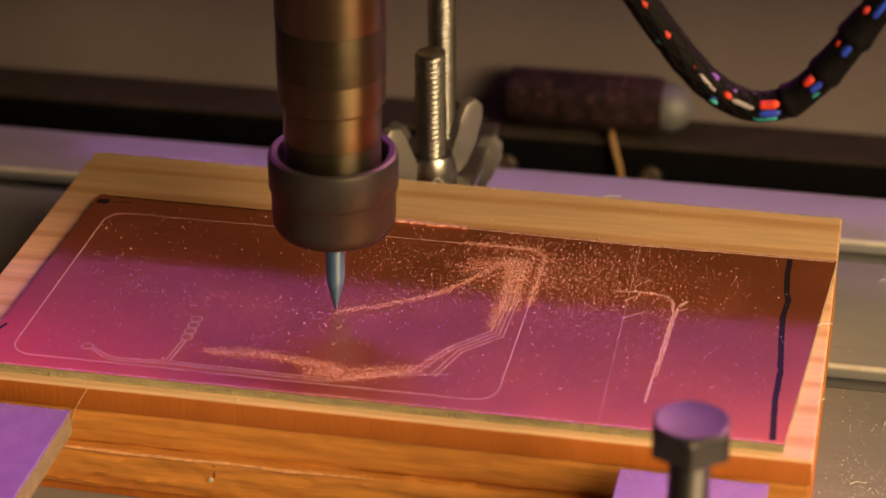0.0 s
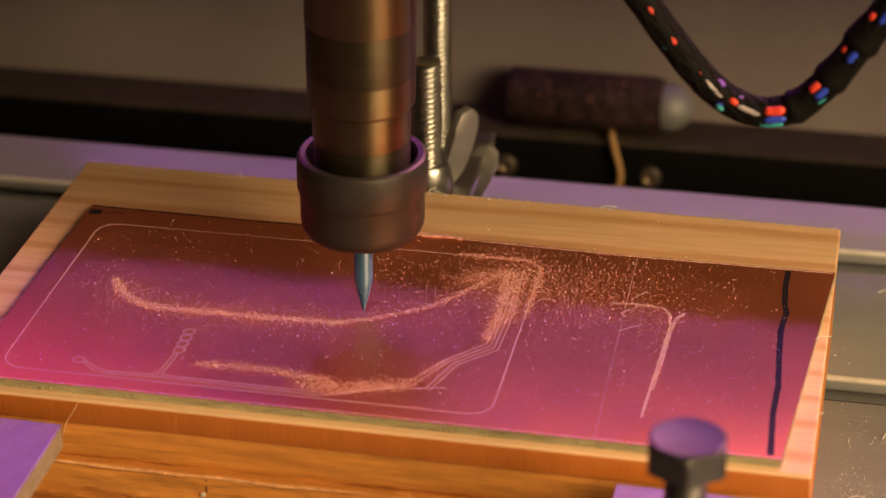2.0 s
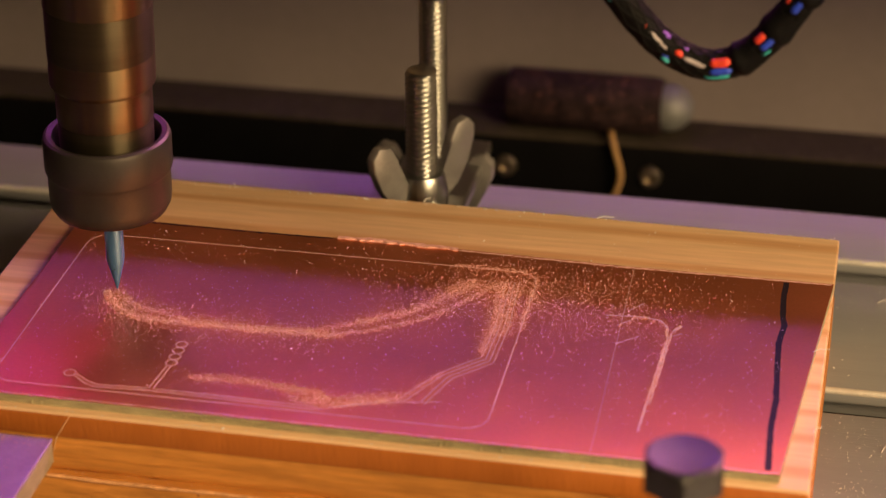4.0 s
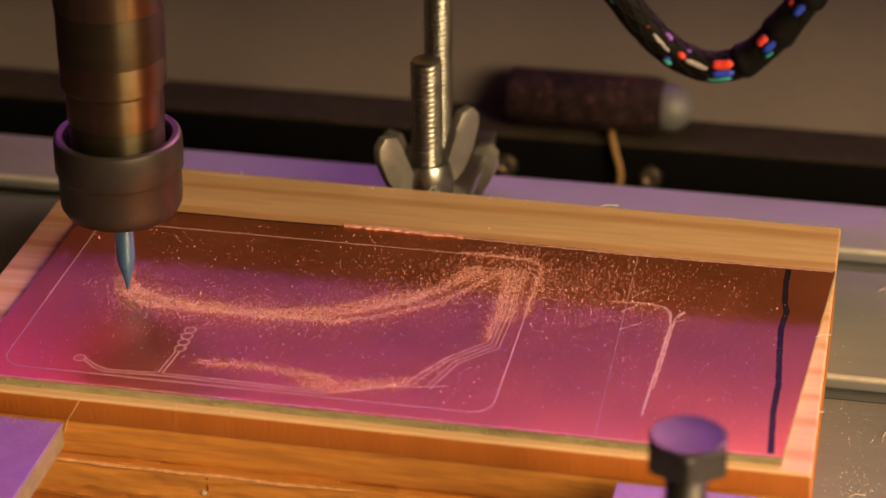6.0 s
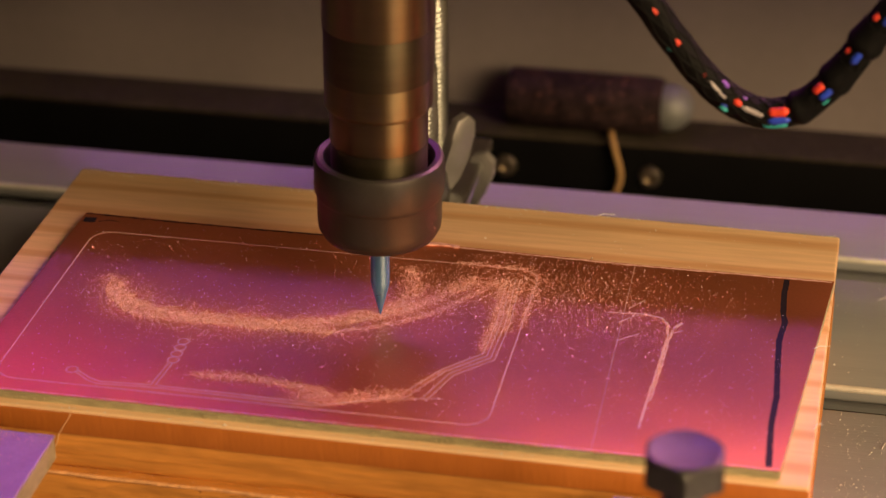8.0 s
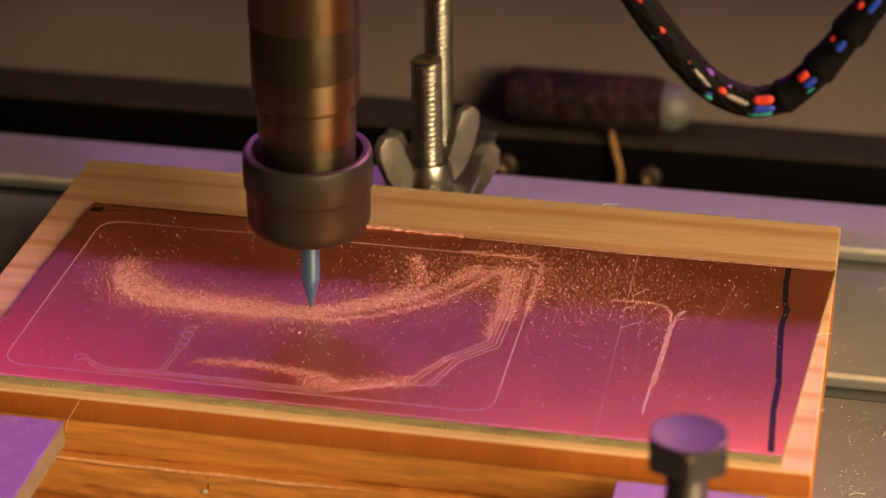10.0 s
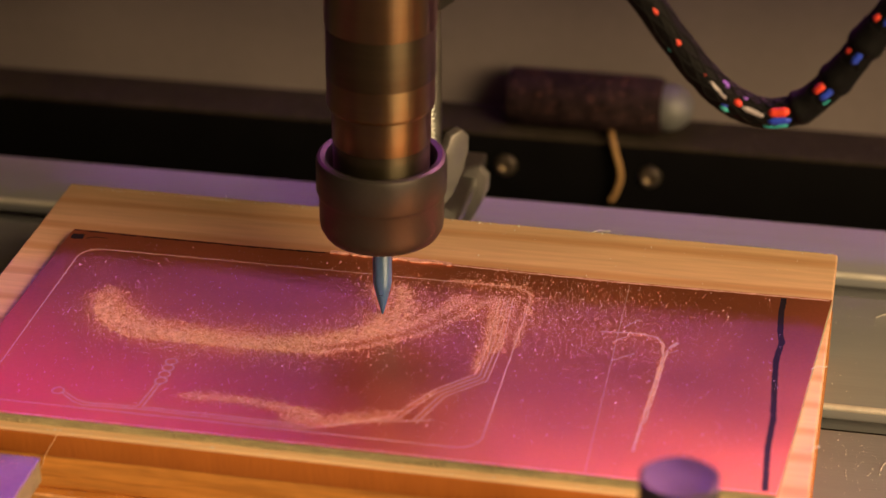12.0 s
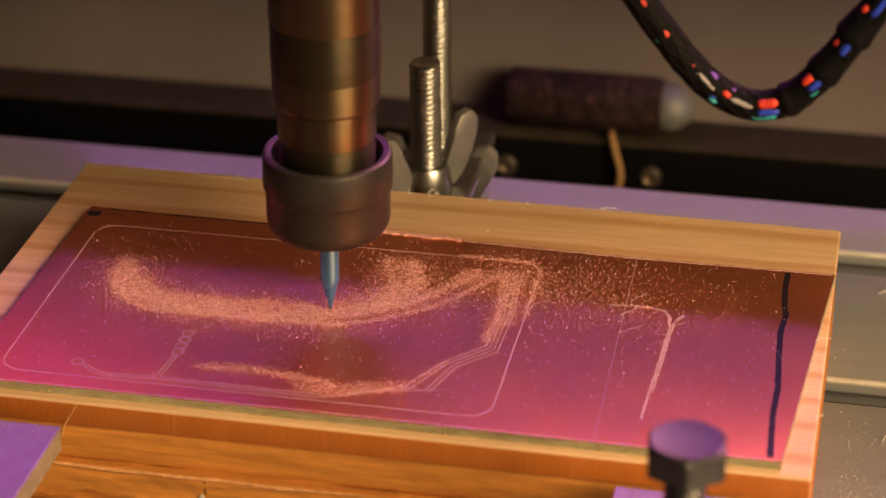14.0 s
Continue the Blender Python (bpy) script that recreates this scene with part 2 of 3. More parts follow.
def box(bm, x0, x1, y0, y1, z0, z1, bevel=0.0, seg=2):
    """A box in millimetres."""
    vs = bmesh.ops.create_cube(bm, size=1)["verts"]
    for v in vs:
        v.co = Vector(((x0 + (v.co.x + 0.5) * (x1 - x0)) * MM, (y0 + (v.co.y + 0.5) * (y1 - y0)) * MM, (z0 + (v.co.z + 0.5) * (z1 - z0)) * MM))
    if bevel:
        es = {e for v in vs for e in v.link_edges}
        bmesh.ops.bevel(bm, geom=list(es), offset=bevel * MM, segments=seg, affect="EDGES", profile=0.5)
    return bm


def boxed(*a, **k):
    return box(bmesh.new(), *a, **k)


def prism(points, z0, z1):
    """An outline in millimetres, counter-clockwise, pulled up from z0 to z1."""
    bm = bmesh.new()
    lo = [bm.verts.new((x * MM, y * MM, z0 * MM)) for x, y in points]
    hi = [bm.verts.new((x * MM, y * MM, z1 * MM)) for x, y in points]
    bm.faces.new(lo[::-1])
    bm.faces.new(hi)
    for i in range(len(points)):
        j = (i + 1) % len(points)
        bm.faces.new((lo[i], lo[j], hi[j], hi[i]))
    return bm


def turned(profile, seg=64, closed=True):
    """A lathed solid from (radius, z) pairs in millimetres, bottom to top."""
    bm = bmesh.new()
    rings = []
    for r, z in profile:
        if r < 1e-6:
            rings.append([bm.verts.new((0, 0, z * MM))])
        else:
            rings.append([bm.verts.new((r * math.cos(2 * math.pi * i / seg) * MM, r * math.sin(2 * math.pi * i / seg) * MM, z * MM)) for i in range(seg)])
    for a, b in zip(rings, rings[1:]):
        for i in range(seg):
            j = (i + 1) % seg
            if len(a) == 1 and len(b) > 1:
                bm.faces.new((a[0], b[j], b[i]))
            elif len(b) == 1 and len(a) > 1:
                bm.faces.new((a[i], a[j], b[0]))
            elif len(a) > 1:
                bm.faces.new((a[i], a[j], b[j], b[i]))
    if closed:
        for ring in (rings[0], rings[-1]):
            if len(ring) > 1:
                bm.faces.new(ring)
    return bm


def threaded(r, z0, z1, pitch=1.0, seg=28, per=6):
    """A screw thread: a helical ridge wound on a core."""
    bm = bmesh.new()
    turns = (z1 - z0) / pitch
    rows = int(turns * per) + 1
    grid = []
    for k in range(rows + 1):
        ring = []
        for i in range(seg):
            a = 2 * math.pi * i / seg
            z = z0 + (z1 - z0) * k / rows
            ph = (z / pitch - i / seg) % 1.0
            rr = r - 0.55 * pitch * abs(2 * ph - 1)
            if k in (0, rows):
                rr = r - 0.8 * pitch
            ring.append(bm.verts.new((rr * math.cos(a) * MM, rr * math.sin(a) * MM, z * MM)))
        grid.append(ring)
    for a, b in zip(grid, grid[1:]):
        for i in range(seg):
            j = (i + 1) % seg
            bm.faces.new((a[i], a[j], b[j], b[i]))
    bm.faces.new(grid[0][::-1])
    bm.faces.new(grid[-1])
    return bm


def swept(points, radius, seg=10, taper=False):
    """A round bar along points in millimetres."""
    bm = bmesh.new()
    pts = [Vector(p) for p in points]
    rings = []
    up = Vector((0, 1, 0.03)).normalized()
    for i, p in enumerate(pts):
        d = (pts[min(i + 1, len(pts) - 1)] - pts[max(i - 1, 0)]).normalized()
        a = d.cross(up).normalized()
        b = d.cross(a)
        rr = radius(i / (len(pts) - 1)) if callable(radius) else radius
        rings.append([bm.verts.new((p + (a * math.cos(2 * math.pi * k / seg) + b * math.sin(2 * math.pi * k / seg)) * rr) * MM) for k in range(seg)])
    for a, b in zip(rings, rings[1:]):
        for i in range(seg):
            j = (i + 1) % seg
            bm.faces.new((a[i], a[j], b[j], b[i]))
    bm.faces.new(rings[0][::-1])
    bm.faces.new(rings[-1])
    return bm


def smooth_line(points, n):
    """A Catmull-Rom line through points."""
    pts = [Vector(p) for p in points]
    ext = [pts[0] * 2 - pts[1], *pts, pts[-1] * 2 - pts[-2]]
    out = []
    for i in range(1, len(ext) - 2):
        p0, p1, p2, p3 = ext[i - 1:i + 3]
        for k in range(n):
            t = k / n
            out.append(0.5 * ((2 * p1) + (p2 - p0) * t + (2 * p0 - 5 * p1 + 4 * p2 - p3) * t * t + (3 * p1 - p0 - 3 * p2 + p3) * t ** 3))
    return out + [pts[-1]]


def hexagon(r, turn=0.0):
    return [(r * math.cos(math.pi / 3 * i + turn), r * math.sin(math.pi / 3 * i + turn)) for i in range(6)]


BED = []       # all that rides on the moving bed


def rides(ob):
    BED.append(ob)
    return ob


# ---- the room ----
table = solo("table_top", boxed(-1100, 1100, -900, 985, -130, -104, 2), TABLE, "dark brown matt table top under the machine", "table", "structure")
for nm, b in (("wall_north", (-1500, 1500, 1000, 1060, -900, 1600)), ("wall_south", (-1500, 1500, -1560, -1500, -900, 1600)),
              ("wall_east", (1500, 1560, -1560, 1060, -900, 1600)), ("wall_west", (-1560, -1500, -1560, 1060, -900, 1600))):
    solo(nm, boxed(*b), WALL, "plain painted wall of the dim workshop", "wall", "structure")
solo("floor", boxed(-1560, 1560, -1560, 1060, -960, -900), TABLE, "plain dark brown workshop floor", "floor", "structure")
solo("ceiling", boxed(-1560, 1560, -1560, 1060, 1600, 1660), WALL, "plain painted ceiling of the dim workshop", "ceiling", "structure")

# ---- fixed frame of the machine ----
frame_rail = holder("frame_rail", (0, 0, 0), "black dusty aluminium cross rail of the machine frame", "frame rail")
part("rail_body", boxed(-330, 330, 190, 206, -104, -43.5, 1.0), BLACK, frame_rail, smooth=40)
part("rail_top", boxed(-330, 330, 189.6, 206, -43.5, -42.6, 0.3), DUST_AND_SHADE, frame_rail, "grey dust-covered top of the rail")
for x in (52.7, 88.7):
    s = part("screw_head", turned([(0, -2.2), (2.9, -2.2), (2.9, -0.6), (2.2, 0.3), (1.3, 0.4), (1.1, -0.5), (0, -0.5)], 20), BRASS, frame_rail, "dull nickel-coloured screw head", smooth=40)
    s.matrix_local = Matrix.Translation((x * MM, 189.2 * MM, -51.3 * MM)) @ pose(0, 0, 0, 90)

back_panel = holder("back_panel", (0, 0, 0), "brown-grey matt back panel of the machine behind the bed", "back panel")
part("panel", boxed(-330, 330, 206.5, 212, -104, 92, 1.0), material("panel_paint", (0.190, 0.166, 0.168), 0.55, vary=0.1, scale=25, fine=300, bump=0.08), back_panel, smooth=40)
# hood and lip added out of view, to limit where the purple falls
part("tint_light_hood", boxed(-160, 280, 186.4, 206.4, 14.6, 20, 0.4), BLACK, back_panel, "unseen black hood added over the purple strip")
part("tint_light_cutoff", boxed(-160, 280, 186.4, 187.2, 7.0, 14.55, 0.1), BLACK, back_panel, "unseen black lip added to cut off the purple strip light")

def shading_beam(x0, x1, y0, y1, z0, za, zb):
    """A beam in millimetres whose top climbs from za to zb, to slant its shadow."""
    bm = boxed(x0, x1, y0, y1, z0, 90)
    for v in bm.verts:
        if v.co.z > 0.08:
            v.co.z = (za if v.co.x < 0 else zb) * MM
    bmesh.ops.bevel(bm, geom=bm.edges[:], offset=1.5 * MM, segments=2, affect="EDGES", profile=0.5)
    return bm


# out-of-view beam placed to keep the LED light off the plate's back
gantry = holder("unseen_gantry_beam", (0, 0, 0), "unseen brown-grey aluminium gantry beam, set across the bed to shade its back", "gantry beam")
part("beam", shading_beam(-330, 330, 130, 152, 30, 81, 96), material("beam_paint", (0.15, 0.105, 0.07), 0.6, vary=0.15, scale=60, bump=0.1), gantry, smooth=40)
for x in (-330, 322):
    part("upright", boxed(x, x + 8, 126, 186, -104, 90, 1.0), BLACK, gantry)

tube = holder("capped_tube", (0, 0, 0), "dark purple speckled tube with a silver cap lying on the rail", "tube")
t_ob = part("sleeve", turned([(0, -23), (6.4, -23), (7.2, -22), (7.2, 13.5), (6.6, 15.4), (0, 15.4)], 32), TUBE, tube, smooth=40)
t_cap = part("cap", turned([(0, 13), (4.9, 13), (5.7, 15.3), (5.9, 17.2), (5.4, 19.4), (4.0, 21.4), (2.1, 22.6), (0, 22.9)], 32), CAP, tube, "silver-grey ball-shaped end cap", smooth=60)
for o in (t_ob, t_cap):
    o.matrix_local = Matrix.Translation((0.0752, 0.1970, -0.0354)) @ pose(0, 0, 0, 0, 90, 0)
cord = solo("tan_cord", swept(smooth_line([(77, 203, -41.5), (78, 195, -41.2), (79.4, 188.6, -41.2), (80.6, 187.6, -45), (81.8, 187.4, -50), (80.8, 187.6, -55), (79.6, 187.8, -57.5)], 8), 0.8, 8), CORD, "thin tan cord hanging over the black rail", "cord", smooth=60)

# ---- the moving bed ----
bed = rides(holder("machine_bed", (0, 0, 0), "brushed aluminium slotted bed plate dusted with chips", "machine bed"))
SLOTS = [(104.2, 112.9), (54.3, 62.1), (4.5, 12.5), (-45, -37)]
edges = [133.8] + [v for s in SLOTS for v in (s[1], s[0])] + [-80]
# the shade down in the slots is put into this dark colour
part("base_plate", boxed(-75, 225, -80, 133.8, -38, -31, 0.3), DUST_AND_SHADE, bed, "floor of the slots, their shade painted dark")
for i in range(0, len(edges), 2):
    part("rib", boxed(-75, 225, edges[i + 1], edges[i], -26.8, -23.6, 0.8, seg=3), ALU, bed, smooth=40)
    # a pale bar paints the bright highlight on the slot edge
    part("edge_highlight", swept([(-75, edges[i + 1] + 0.7, -24.32), (75, edges[i + 1] + 0.7, -24.32), (225, edges[i + 1] + 0.7, -24.32)], 0.76, 14), PALE_METAL, bed, "slot edge with its highlight painted as a pale bar", smooth=60)
    part("web", boxed(-75, 225, edges[i + 1] + 3.5, edges[i] - 3.5, -30.9, -26.85, 0.2), ALU, bed)

# spoil boards
board = rides(holder("pine_board", (0, 0, 0), "pale pine board under the copper plate", "board"))
face = boxed(-12.9, 138.0, -5.3, 80.0, -6.2, -1.6, 0.4, seg=3)
for v in face.verts:
    if v.co.x < 0 and v.co.y > 0.05:
        v.co += Vector((0.0004, 0.0016, 0))      # the back is sawn slightly askew
part("face_board", face, PINE, board, smooth=40)
# front strip, a deeper orange than the board's top
part("front_edge", boxed(-12.85, 137.95, -5.55, -5.25, -6.2, -2.1, 0.12), PINE_EDGE, board, "deeper orange front edge", smooth=40)


def rough_front(x0, x1, y, z0, z1, depth, rise, seed, nx=150, nz=10):
    """A torn, uneven plank: its front face is a grid with worn relief, in millimetres."""
    bm = bmesh.new()
    off = Vector((seed * 3.1, seed * 1.7, seed))
    rows = []
    for k in range(nz + 1):
        row = []
        for i in range(nx + 1):
            x, z = x0 + (x1 - x0) * i / nx, z0 + (z1 - z0) * k / nz
            d = rise * (noise.noise(Vector((x * 0.05, z * 0.55, 0)) + off) + 0.5 * noise.noise(Vector((x * 0.35, z * 1.3, 4)) + off))
            edge = 0.25 if k in (0, nz) else 0.0
            wavy = 0.22 * noise.noise(Vector((x * 0.12, 9, 0)) + off) if k in (0, nz) else 0.0
            row.append(bm.verts.new((x * MM, (y + d + edge) * MM, (z + (wavy if k else 0)) * MM)))
        rows.append(row)
    for a, b in zip(rows, rows[1:]):
        for i in range(nx):
            bm.faces.new((a[i], a[i + 1], b[i + 1], b[i]))
    back = []
    for row in (rows[0], rows[-1]):
        back.append([bm.verts.new((v.co.x, (y + depth) * MM, v.co.z)) for v in row])
    for i in range(nx):
        bm.faces.new((rows[-1][i], rows[-1][i + 1], back[1][i + 1], back[1][i]))
        bm.faces.new((rows[0][i + 1], rows[0][i], back[0][i], back[0][i + 1]))
        bm.faces.new((back[0][i + 1], back[0][i], back[1][i], back[1][i + 1]))
    for e in (0, nx):
        bm.faces.new([r[e] for r in rows] + [back[1][e], back[0][e]])
    return bm


lower = rides(holder("lower_board", (0, 0, 0), "rough orange pine plank under the pine board", "board"))
part("upper_lamella", rough_front(-12.5, 137.6, -5.2, -13.0, -6.25, 84, 0.35, 2), PINE_LOW, lower, smooth=45)
part("ledge", rough_front(-12.7, 137.9, -6.9, -20.6, -13.05, 85.8, 0.7, 5), PINE_LOW, lower, smooth=45)
lip = [(x, -7.0 + 0.35 * noise.noise(Vector((x * 0.11, 2, 0))), -13.25 + 0.3 * noise.noise(Vector((x * 0.07, 7, 0)))) for x in np.linspace(4, 66, 63)]
# rough lip in a paler colour that paints the light along the ledge
part("lit_lip", swept(lip, lambda k: 0.36 * (0.3 + 0.7 * min(1, 5 * k, 5 * (1 - k))) * (1 + 0.35 * noise.noise(Vector((k * 22, 0, 3)))), 10), CRUMB, lower, "rough lip of the ledge, its lit edge painted pale", smooth=60)
part("nail_head", turned([(0, 0), (0.45, 0.0), (0.4, 0.25), (0, 0.3)], 12), PALE_METAL, lower, "small pale nail head", smooth=50).matrix_local = Matrix.Translation((0.0377, -0.0070, -0.0168)) @ pose(0, 0, 0, 90)
part("split", boxed(38.25, 38.6, -7.2, -6.2, -16.3, -13.6, 0.1), material("dark_wood", (0.20, 0.075, 0.016), 0.8, vary=0.3), lower, "dark split in the ledge")
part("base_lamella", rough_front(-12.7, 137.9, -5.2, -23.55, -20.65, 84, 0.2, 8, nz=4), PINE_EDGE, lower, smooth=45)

# copper-clad plate
PLATE = [(-5.0, -3.6), (133.2, -3.8), (138.0, 59.6), (101.5, 59.3), (60.0, 60.4), (30.0, 60.0), (-4.1, 60.4)]
plate = rides(holder("copper_plate", (0, 0, 0), "copper-clad circuit board blank being engraved, lying on the pine board", "circuit board"))
part("laminate", prism(PLATE, -1.58, -0.05), LAMINATE, plate, "greenish glass-fibre core")
part("copper_foil", prism(PLATE, -0.045, 0.0), COPPER, plate, "shiny copper foil face")

# ---- spindle with its engraving bit ----
spindle = holder("spindle", (0, 0, 0), "turned steel spindle with dark collet nut and blue bit", "spindle")
part("spindle_body", turned([(0, 55.5), (9.2, 55.5), (9.4, 55.9), (9.4, 120), (0, 120)], 96), CHUCK, spindle, smooth=35)
part("dull_band", turned([(0, 46.6), (9.15, 46.6), (9.25, 46.8), (9.25, 55.5), (0, 55.5)], 96), DULL_STEEL, spindle, "dull grey band", smooth=35)
part("lower_band", turned([(0, 40.6), (8.5, 40.6), (9.1, 41.3), (9.15, 41.6), (9.15, 46.6), (0, 46.6)], 96), CHUCK, spindle, smooth=35)
part("collar", turned([(0, 34.4), (8.25, 34.4), (8.35, 34.6), (8.35, 40.6), (0, 40.6)], 96), CHUCK, spindle, smooth=35)
part("neck", turned([(0, 22), (8.25, 22), (8.25, 34.4), (0, 34.4)], 96), DULL_STEEL, spindle, smooth=35)
part("collet_nut", turned([(2.0, 16.2), (8.6, 16.2), (9.9, 16.9), (10.6, 18.2), (10.75, 19.5), (10.75, 24.2), (10.95, 24.6), (11.2, 25.2), (11.2, 30.4), (10.95, 31.2), (10.5, 31.5), (9.6, 31.3), (9.15, 30.6), (9.05, 22), (2.0, 22), (2.0, 16.2)], 96, closed=False), NUT_STEEL, spindle, "dark collet nut ring", smooth=35)
part("bit", turned([(0, 0), (0.12, 0.0), (1.5, 5.4), (1.68, 6.6), (1.68, 19), (0, 19)], 32), CARBIDE, spindle, "blue-grey carbide engraving bit", smooth=35)

# ---- braided cable ----
CABLE = smooth_line([(91, 25, 79), (97, 25, 70), (102.7, 25, 62.2), (108.9, 25, 54.0), (113.2, 25, 49.2), (117, 25, 46.3), (121.2, 25, 44.7), (124.9, 25, 44.9), (128.4, 25, 46.6), (131.8, 25, 50.0), (135.5, 25, 55.2), (138.3, 25, 59.8), (142, 25, 65.5), (150, 25, 78), (156, 30, 92), (160, 60, 106), (161, 105, 110), (162, 132, 104), (162, 141, 86)], 10)
cable = holder("braided_cable", (0, 0, 0), "black braided cable with red and blue threads, hanging loop", "cable")
part("sheath", swept(CABLE, 2.45, 20), BRAID, cable, smooth=60)


def around(i, a, r):
    """A point on the cable's skin: step i along it, angle a round it."""
    p = CABLE[i]
    d = (CABLE[min(i + 1, len(CABLE) - 1)] - CABLE[max(i - 1, 0)]).normalized()
    u = d.cross(Vector((0, 1, 0.03))).normalized()
    return p + (u * math.cos(a) + d.cross(u) * math.sin(a)) * r


def strand(phase, twist, i0, i1, r, thick):
    pts = [around(i, phase + twist * i, r) for i in range(i0, i1 + 1)]
    return swept(pts, lambda k: thick * (0.35 + 0.65 * min(1, 6 * k, 6 * (1 - k))), 7)


N = len(CABLE) - 1
braid = bmesh.new()
for hand in (1, -1):
    for k in range(9):
        tmp = strand(2 * math.pi * k / 9, hand * 0.085, 0, N, 2.36, 0.24)
        me = bpy.data.meshes.new("strand")
        tmp.to_mesh(me)
        tmp.free()
        braid.from_mesh(me)
        bpy.data.meshes.remove(me)
tagged(part("braid", braid, BRAID, cable, "tight black braid", smooth=60), kind="stuff")
# coloured threads; the grey strands paint the sheath's gloss highlight
THREADS_AND_GLOSS = {"red_thread": (RED, ((20, 2, 1.15, 0.5), (26, 2, 1.15, 0.5), (35, 2, 1.1, 0.4), (49, 4, 1.05, 0.6), (64, 11, 1.0, 0.85), (87, 5, 0.95, 0.75), (101, 3, 0.7, 0.5), (114, 3, 0.8, 0.6))),
           "blue_thread": (BLUE, ((64, 10, 1.62, 0.7), (87, 6, 1.55, 0.7), (100, 6, 1.45, 0.7), (115, 5, 1.5, 0.6), (45, 4, 1.7, 0.4))),
           "teal_thread": (TEAL, ((26, 2, 1.95, 0.4), (46, 4, 2.0, 0.55), (62, 11, 2.1, 0.5), (86, 4, 2.0, 0.4))),
           "violet_thread": (VIOLET, ((41, 4, 0.45, 0.5), (51, 3, 0.5, 0.4))),
           "gloss_streak": (SHEATH_GLOSS, ((22, 4, 1.2, 0.2), (30, 5, 1.15, 0.22), (37, 10, 1.15, 0.42), (52, 11, 1.15, 0.5)))}
for nm, (mat, places) in THREADS_AND_GLOSS.items():
    for at, long, swing, thick in places:
        part(nm, strand(swing - 0.012 * at, 0.012, at, at + long, 2.2, thick), mat, cable, smooth=60)

for i0, i1, fat in ((75, 85, 2.95), (91, 99, 3.0), (104, 113, 3.1)):
    part("tape_wrap", swept(CABLE[i0:i1 + 1], lambda k, f=fat: f * (0.86 + 0.14 * math.sin(math.pi * min(1, 1.25 * k)) + 0.04 * math.sin(9 * k)), 18), BRAID, cable, "black tape wrap", smooth=60)

# ---- clamps before the board ----
def clamp(name, x0, x1, label):
    c = rides(holder(name, (0, 0, 0), label, "clamp plate", "front clamp plates"))
    part("plate", boxed(x0, x1, -70, -9.0, -4.9, -4.3, 0.2), CLAMP, c, "bare metal face")
    part("core", boxed(x0 + 0.1, x1 - 0.1, -69.9, -9.1, -8.9, -4.92, 0.3), CLAMP_EDGE, c, "fuzzy tan core")
    part("foot", boxed(x0 + 4, x1 - 4, -69, -52, -23.6, -8.9, 0.5), CLAMP_EDGE, c)
    return c


clamp("clamp_plate", -24, 14.6, "flat grey clamp plate with tan edge before the board")
clamp("clamp_plate", 107.6, 131.5, "flat grey clamp plate under the hex bolt")


def hex_head(r, turn, z0, z1, seg=48):
    """A hexagonal head whose corners are turned off to a round, slightly hollow top."""
    bm = bmesh.new()
    flat = r * math.cos(math.pi / 6)
    rings = []
    for z, most in ((z0, r * 0.97), (z0 + 0.3, r), (z1 - 1.5, r), (z1 - 0.9, r * 0.965), (z1 - 0.35, r * 0.90), (z1, flat * 0.92), (z1 - 0.12, flat * 0.80)):
        row = []
        for i in range(seg):
            a = 2 * math.pi * i / seg
            across = flat / math.cos((a - turn) % (math.pi / 3) - math.pi / 6)
            rr = min(across, most)
            row.append(bm.verts.new((rr * math.cos(a) * MM, rr * math.sin(a) * MM, z * MM)))
        rings.append(row)
    for a, b in zip(rings, rings[1:]):
        for i in range(seg):
            bm.faces.new((a[i], a[(i + 1) % seg], b[(i + 1) % seg], b[i]))
    bm.faces.new(rings[0][::-1])
    bm.faces.new(rings[-1])
    return bm


def hex_bolt(x, y, top, low, r, head, label):
    b = rides(holder("hex_bolt", (x * MM, y * MM, 0), label, "bolt", "clamp bolts"))
    bm = hex_head(head, 0.61, top - 4.6, top)
    part("head", bm, BOLT_STEEL, b, "grey hex head", smooth=30)
    part("shank", threaded(r, low, top - 4.6, 1.25), BOLT_STEEL, b, smooth=50)
    return b


hex_bolt(121.6, -43.0, 27.9, -30.5, 3.1, 6.3, "upright grey steel hex bolt through the clamp plate")


def wing_nut(x, y, z, turn, parent):
    nut = part("wing_nut", turned([(2.6, -1.5), (5.2, -1.5), (5.3, 0.5), (4.7, 4.0), (4.2, 5.0), (2.6, 5.0)], 32), STEEL, parent, "zinc wing nut", smooth=40)
    nut.matrix_local = pose(x * MM, y * MM, z * MM, 0, 0, turn)
    outline = [(3.6, -1.0), (6.2, -1.6), (8.8, 0.2), (11.2, 4.6), (12.9, 8.8), (13.1, 11.8), (11.4, 13.8), (8.5, 13.2), (6.8, 10.0), (5.8, 6.0), (4.0, 3.6)]
    for side in (0, 180):
        bm = prism(outline, -1.15, 1.15)
        bmesh.ops.bevel(bm, geom=bm.edges[:], offset=0.4 * MM, segments=2, affect="EDGES", profile=0.5)
        w = part("wing", bm, ZINC, nut, smooth=40)
        w.matrix_local = pose(0, 0, 0, 0, 0, side) @ pose(0, 0, 0, 90, 0, 0)
    return nut


def stud(x, y, low, top, r, nut_z, turn, label):
    s = rides(holder("clamp_stud", (x * MM, y * MM, 0), label, "threaded stud", "rear clamp studs"))
    part("thread", threaded(r, low, top, 1.1), STEEL, s, smooth=50)
    wing_nut(0, 0, nut_z, turn, s)
    return s


